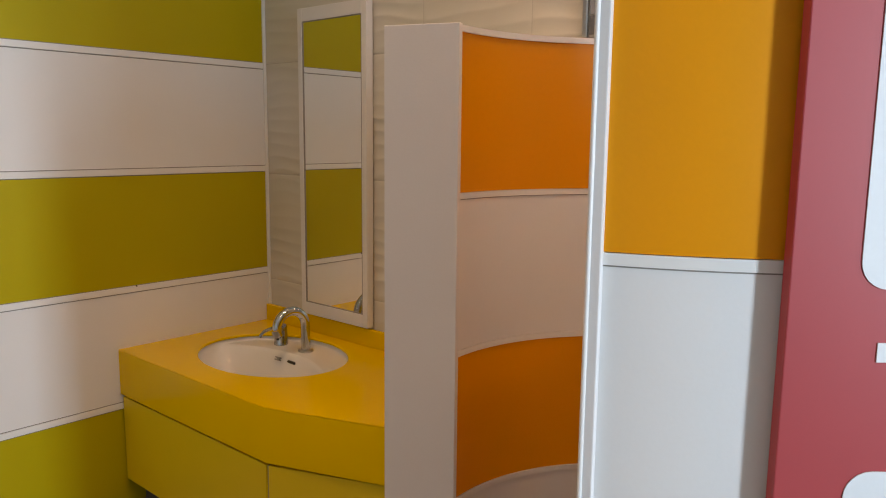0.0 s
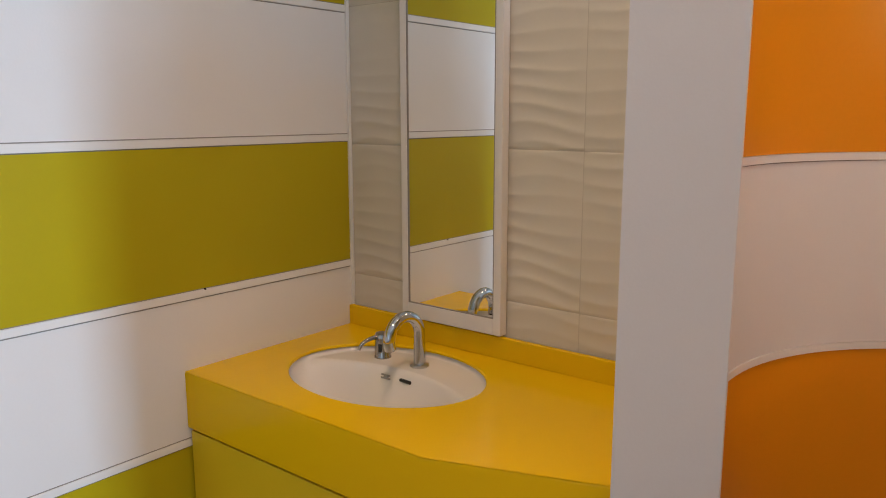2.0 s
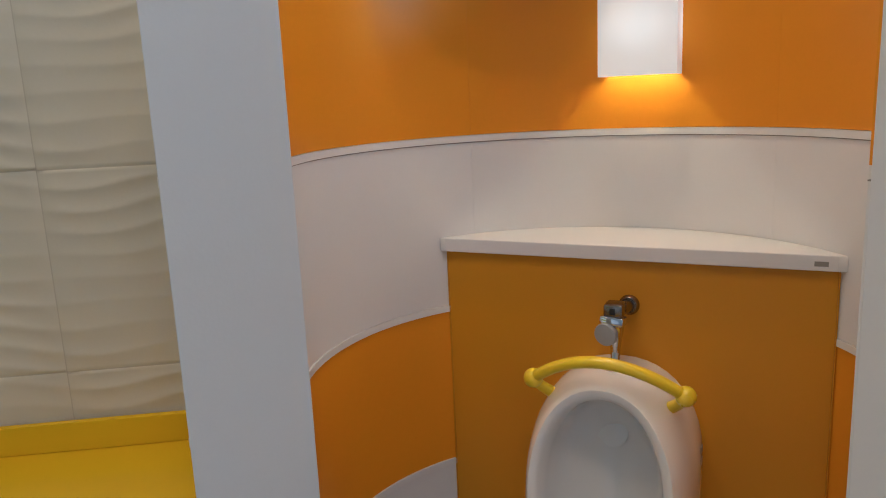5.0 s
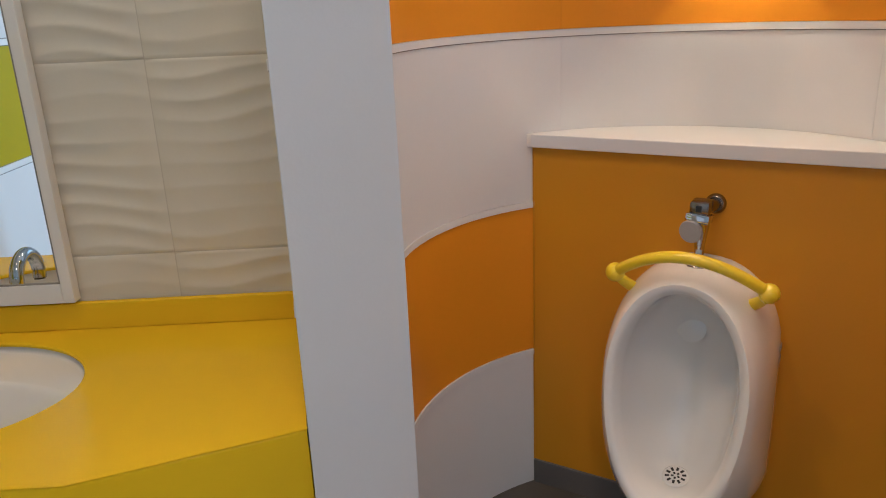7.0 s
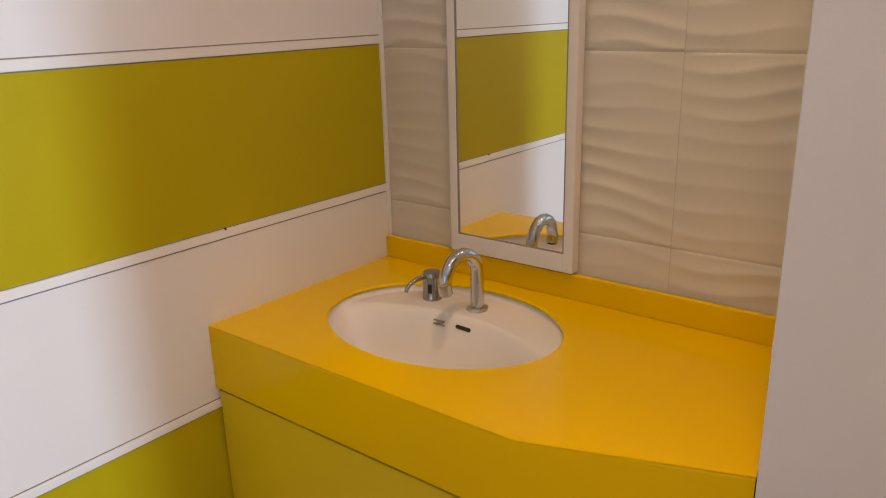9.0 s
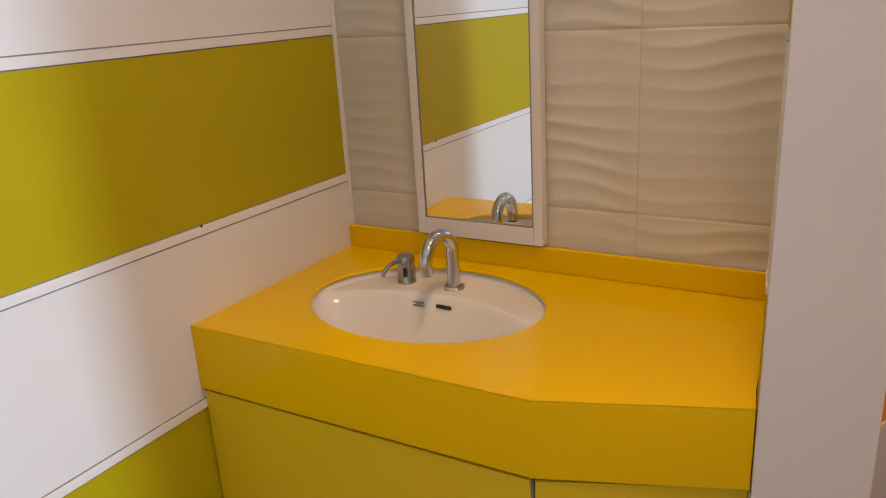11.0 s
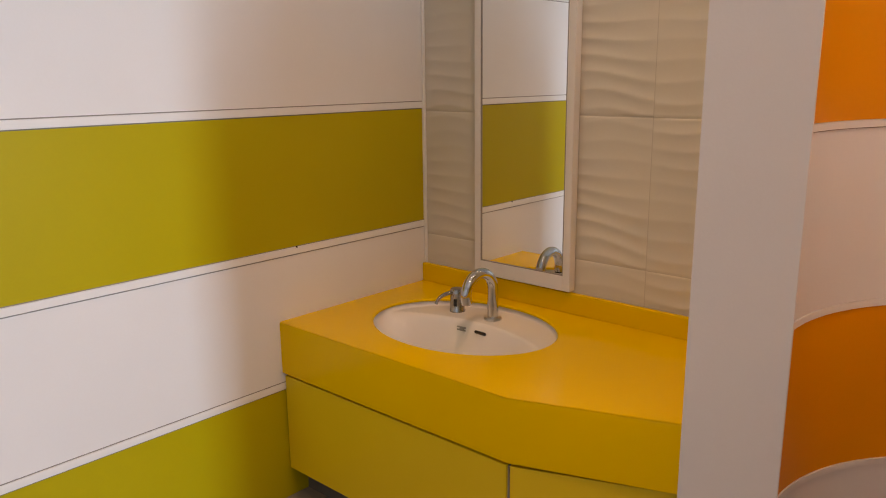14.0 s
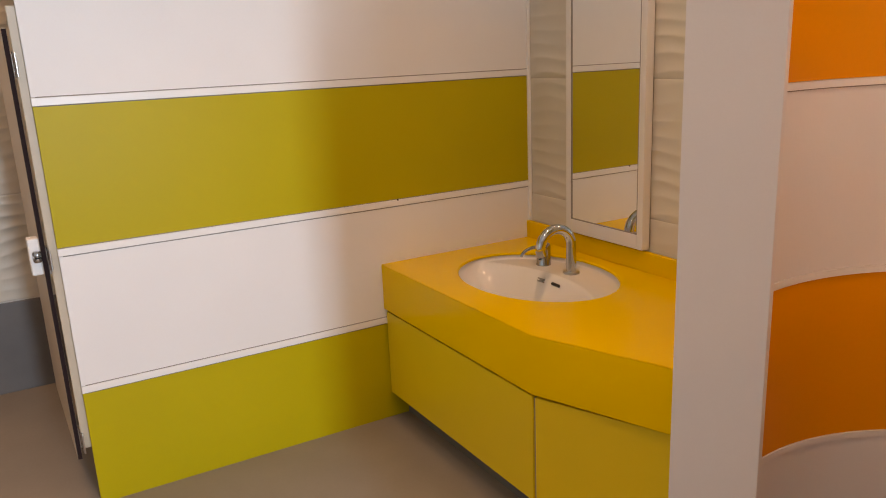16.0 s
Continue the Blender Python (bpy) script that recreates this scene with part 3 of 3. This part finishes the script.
part("collar", box(-0.026, 0.021, -0.024, 0.024, -0.009, 0.009, 0.004, UM @ pose(0, 0.072, 0.764, 10, 6, 0)), CHROME, valve, "bright chrome collar", smooth=40)
part("body", lathe([(0, -0.075), (0.009, -0.075), (0.010, -0.05), (0.013, -0.030), (0.016, -0.012), (0.017, 0.0), (0, 0.001)], 26, UM @ Matrix.Translation((0.002, 0.073, 0.757))), CHROME, valve, smooth=40)
part("push_knob", lathe([(0, 0), (0.014, 0), (0.0215, 0.003), (0.0235, 0.011), (0.0225, 0.015), (0, 0.017)], 28, UM @ pose(-0.010, 0.084, 0.742, -98, 0, 14)), KNOB, valve, "grey push knob", smooth=40)
part("spud_pipe", tube([UM @ Vector((0.002, 0.074, 0.70)), UM @ Vector((0.004, 0.090, 0.666))], 0.0085), CHROME, valve, smooth=40)
part("spud_nut", lathe([(0, 0.0), (0.021, 0.0), (0.022, 0.006), (0.018, 0.010), (0.014, 0.018), (0, 0.018)], 8, UM @ Matrix.Translation((0.004, 0.094, 0.668))), BROWN_CHROME, valve, smooth=40)

# ---- washbasin counter ----
ZT, ZA = 0.545, 0.391
BC, BA, BB = (0.405, -0.282), 0.285, 0.218
cr = [(CO[0] + (RO + 0.002) * math.cos(radians(a)), CO[1] + (RO + 0.002) * math.sin(radians(a))) for a in (191.6, 186.0, 180.0, 172.0, 164.0, 156.0, 150.0)]
outer = [(0.0005, -0.605), (0.803, -0.600)] + cr + [(cr[-1][0] + 0.001, 0.0), (0.0005, 0.0)]


def counter_mesh():
    """The worktop with its oval opening and a deep front apron."""
    bm = bmesh.new()
    n = 64
    hole = [(BC[0] + BA * math.cos(2 * math.pi * i / n), BC[1] + BB * math.sin(2 * math.pi * i / n)) for i in range(n)]
    o = [bm.verts.new((x, y, ZT)) for x, y in outer]
    h = [bm.verts.new((x, y, ZT)) for x, y in hole]
    eo = [bm.edges.new((o[i], o[(i + 1) % len(o)])) for i in range(len(o))]
    eh = [bm.edges.new((h[i], h[(i + 1) % n])) for i in range(n)]
    bmesh.ops.triangle_fill(bm, use_beauty=True, edges=eo + eh)
    h2 = [bm.verts.new((x, y, ZT - 0.003)) for x, y in [(BC[0] + (BA - 0.0035) * math.cos(2 * math.pi * i / n), BC[1] + (BB - 0.0035) * math.sin(2 * math.pi * i / n)) for i in range(n)]]
    h3 = [bm.verts.new((v.co.x, v.co.y, ZT - 0.008)) for v in h2]
    for a, b in ((h, h2), (h2, h3)):
        for i in range(n):
            bm.faces.new((a[i], a[(i + 1) % n], b[(i + 1) % n], b[i]))
    return bm


worktop = group_thing("washbasin_worktop", "bright yellow solid-surface washbasin worktop with a deep apron", "worktop")
part("top", counter_mesh(), COUNTER, worktop, smooth=35)
ap = [(0.0005, -0.605), (0.803, -0.600), (cr[0][0], cr[0][1])]
inner_ap = [(cr[0][0] - 0.001, cr[0][1] + 0.03), (0.795, -0.570), (0.0005, -0.575)]
apron = bmesh.new()
rows_ = []
for off, z in ((0.0075, ZT + 0.0003), (0.0040, ZT - 0.0006), (0.0018, ZT - 0.0021), (0.0005, ZT - 0.0043), (0.0, ZT - 0.0075), (0.0, ZA + 0.002), (0.002, ZA)):
    rows_.append([apron.verts.new((x, y + off, z)) for x, y in ap])
rows_.append([apron.verts.new((x, y, ZA)) for x, y in inner_ap[::-1]])
for a, b in zip(rows_, rows_[1:]):
    for i in range(2):
        apron.faces.new((a[i], a[i + 1], b[i + 1], b[i]))
part("apron", apron, COUNTER, worktop, smooth=25)
part("upstand", box(0.0008, cr[-1][0], -0.016, 0.0, ZT + 0.0005, 0.606, 0.002), COUNTER, worktop, "low yellow upstand along the tiles")
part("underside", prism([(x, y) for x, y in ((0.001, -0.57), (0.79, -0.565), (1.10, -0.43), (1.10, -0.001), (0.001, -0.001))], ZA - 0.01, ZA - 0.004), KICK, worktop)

# cabinet below
cab = group_thing("washbasin_cabinet", "yellow laminate cabinet with plain doors under the worktop", "cabinet")
body = [(0.001, -0.585), (0.798, -0.580), (1.128, -0.446), (1.128, -0.01), (0.001, -0.01)]
part("body", prism(body, 0.095, ZA - 0.012), CABINET, cab)


def front_door(x0, y0, x1, y1, name="door"):
    d = Vector((x1 - x0, y1 - y0, 0))
    L = d.length
    m = Matrix.Translation((x0, y0, 0)) @ pose(0, 0, 0, 0, 0, math.degrees(math.atan2(d.y, d.x)))
    return part(name, box(0.0015, L - 0.0015, -0.014, -0.001, 0.092, ZA - 0.009, 0.0015, m), CABINET, cab, "plain yellow laminate door")


front_door(0.001, -0.584, 0.798, -0.580)
front_door(0.799, -0.580, 1.131, -0.445)
part("joint", box(0.796, 0.801, -0.588, -0.578, 0.095, ZA - 0.012), SEAM, cab)
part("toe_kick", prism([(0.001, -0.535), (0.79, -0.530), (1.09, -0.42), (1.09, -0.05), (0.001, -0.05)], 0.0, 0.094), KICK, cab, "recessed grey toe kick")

# basin
basin = group_thing("washbasin", "oval white ceramic washbasin set in the worktop", "washbasin")


def basin_mesh():
    bm = bmesh.new()
    n, k = 96, 48
    rows = []
    for j in range(k + 1):
        s = 1 - j / k
        row = []
        for i in range(n):
            t = 2 * math.pi * i / n
            ux, uy = s * math.cos(t), s * math.sin(t)
            x, y = BC[0] + (BA + 0.006) * ux, BC[1] + (BB + 0.006) * uy
            # depth of the bowl: away from the rim and from the tap deck
            rim = (1 - s) / 0.34
            deck = (-0.1944 - 0.10 * ((x - BC[0]) / BA) ** 2 - y) / 0.085
            q = max(0.0, min(1.0, rim))
            w = max(0.0, min(1.0, deck))
            q = 1 - (1 - q) ** 2.2
            w = w * w / 0.2 if w < 0.1 else (w - 0.05) / 0.95
            w = min(1.0, (w if w < 0.7 else w - (w - 0.7) ** 2 / 0.6) / 0.85)
            floor_z = 0.132 - 0.022 * (ux * ux + (uy + 0.15) ** 2)
            lip = max(0.0, 1 - (1 - s) / 0.055)
            row.append((x, y, ZT - 0.021 + 0.0165 * lip * lip - floor_z * min(q, 1) * w - 0.002 * (1 - s)))
        rows.append(row)
    vs = [[bm.verts.new(p) for p in r] for r in rows[:-1]]
    c = bm.verts.new(rows[-1][0])
    for a, b in zip(vs, vs[1:]):
        for i in range(n):
            bm.faces.new((a[i], a[(i + 1) % n], b[(i + 1) % n], b[i]))
    for i in range(n):
        bm.faces.new((vs[-1][i], vs[-1][(i + 1) % n], c))
    return bm


bowl = part("bowl", basin_mesh(), CERAMIC, basin, smooth=60)
OM = pose(0.412, -0.2125, 0.5000, -50, 0, -2)
part("overflow_slot", rounded(-0.021, 0.021, -0.0042, 0.0042, 0.004, -0.003, 0.002, OM), BLACK, basin, "dark overflow slot")
MK = pose(0.344, -0.2172, 0.5000, -50, 0, 4)
part("printed_mark", merge(box(-0.016, 0.014, -0.0022, 0.002, 0.002, 0.006, 0, MK), box(-0.012, 0.018, -0.0022, 0.002, -0.006, -0.003, 0, MK), box(-0.004, 0.010, -0.0022, 0.002, -0.003, 0.002, 0, MK)), DECAL, basin, "small grey printed mark")
part("drain", lathe([(0, 0.002), (0.018, 0.002), (0.022, 0.0), (0.0, -0.003)], 24, Matrix.Translation((0.405, -0.325, ZT - 0.152))), CHROME, basin, "chrome drain", smooth=40)

# tap
ZD = 0.5235
tap = group_thing("tap", "chrome gooseneck tap on the basin's deck", "tap")
TX, TY = 0.405, -0.146
dx, dy = -0.05, -0.9987
part("base_ring", lathe([(0, 0), (0.026, 0), (0.0265, 0.004), (0.024, 0.008), (0.0, 0.008)], 8, Matrix.Translation((TX, TY, ZD))), STEEL, tap, "dark chrome base ring")
neck = [(TX, TY, ZD + 0.004), (TX, TY, ZD + 0.05), (TX, TY, ZD + 0.086)]
R = 0.057
for i in range(1, 19):
    t = math.pi * i / 18 * 1.02
    neck.append((TX + dx * R * (1 - math.cos(t)), TY + dy * R * (1 - math.cos(t)), ZD + 0.092 + R * 1.0 * math.sin(t)))
lx, ly, lz = neck[-1]
neck.append((lx - dx * 0.004, ly - dy * 0.004, lz - 0.016))
part("gooseneck", tube(neck, [0.0165, 0.016] + [0.0155] * (len(neck) - 2), 20), CHROME, tap, smooth=50)
part("aerator", tube([(lx - dx * 0.004, ly - dy * 0.004, lz - 0.015), (lx - dx * 0.0045, ly - dy * 0.0045, lz - 0.019)], 0.0125, 18), BLACK, tap, smooth=50)

# soap dispenser
soap = group_thing("soap_dispenser", "chrome sensor soap dispenser with a thin curved nozzle", "soap dispenser")
SX, SY = 0.272, -0.150
part("body", lathe([(0, 0), (0.024, 0), (0.024, 0.004), (0.0230, 0.006), (0.0225, 0.05), (0.0228, 0.064), (0.020, 0.070), (0, 0.072)], 28, Matrix.Translation((SX, SY, ZD))), SATIN, soap, smooth=40)
nz = bezier((SX, SY - 0.004, ZD + 0.060), (SX - 0.010, SY - 0.035, ZD + 0.064), (SX - 0.018, SY - 0.068, ZD + 0.058), (SX - 0.020, SY - 0.074, ZD + 0.034), 14)
part("nozzle", tube(nz, [0.0062 - 0.0001 * i for i in range(15)], 14), SATIN, soap, smooth=50)
part("sensor_window", box(-0.005, 0.005, -0.0245, -0.012, 0.02, 0.043, 0.001, Matrix.Translation((SX, SY, ZD)) @ pose(0, 0, 0, 0, 0, 25)), BLACK, soap, "black sensor window")

# ---- mirror ----
mir = group_thing("mirror", "tall narrow mirror in a white painted frame on the tiles", "mirror")
mx0, mx1, mz0, mz1 = 0.240, 0.589, 0.613, 1.684
gx0, gx1, gz0, gz1 = 0.263, 0.565, 0.657, 1.640
D0, D1 = -0.030, -0.001
part("glass", box(gx0 - 0.004, gx1 + 0.004, -0.026, -0.018, gz0 - 0.004, gz1 + 0.004), MIRROR, mir)
for a, b, c_, d in ((mx0, gx0, mz0, mz1), (gx1, mx1, mz0, mz1), (gx0, gx1, mz0, gz0), (gx0, gx1, gz1, mz1)):
    part("frame_rail", box(a, b, D0, D1, c_, d, 0.002), FRAME, mir)
for a, b, c_, d in ((gx0, gx0 + 0.003, gz0, gz1), (gx1 - 0.003, gx1, gz0, gz1), (gx0, gx1, gz0, gz0 + 0.003), (gx0, gx1, gz1 - 0.003, gz1)):
    part("glazing_bead", box(a, b, -0.0285, -0.026, c_, d), SEAM, mir)
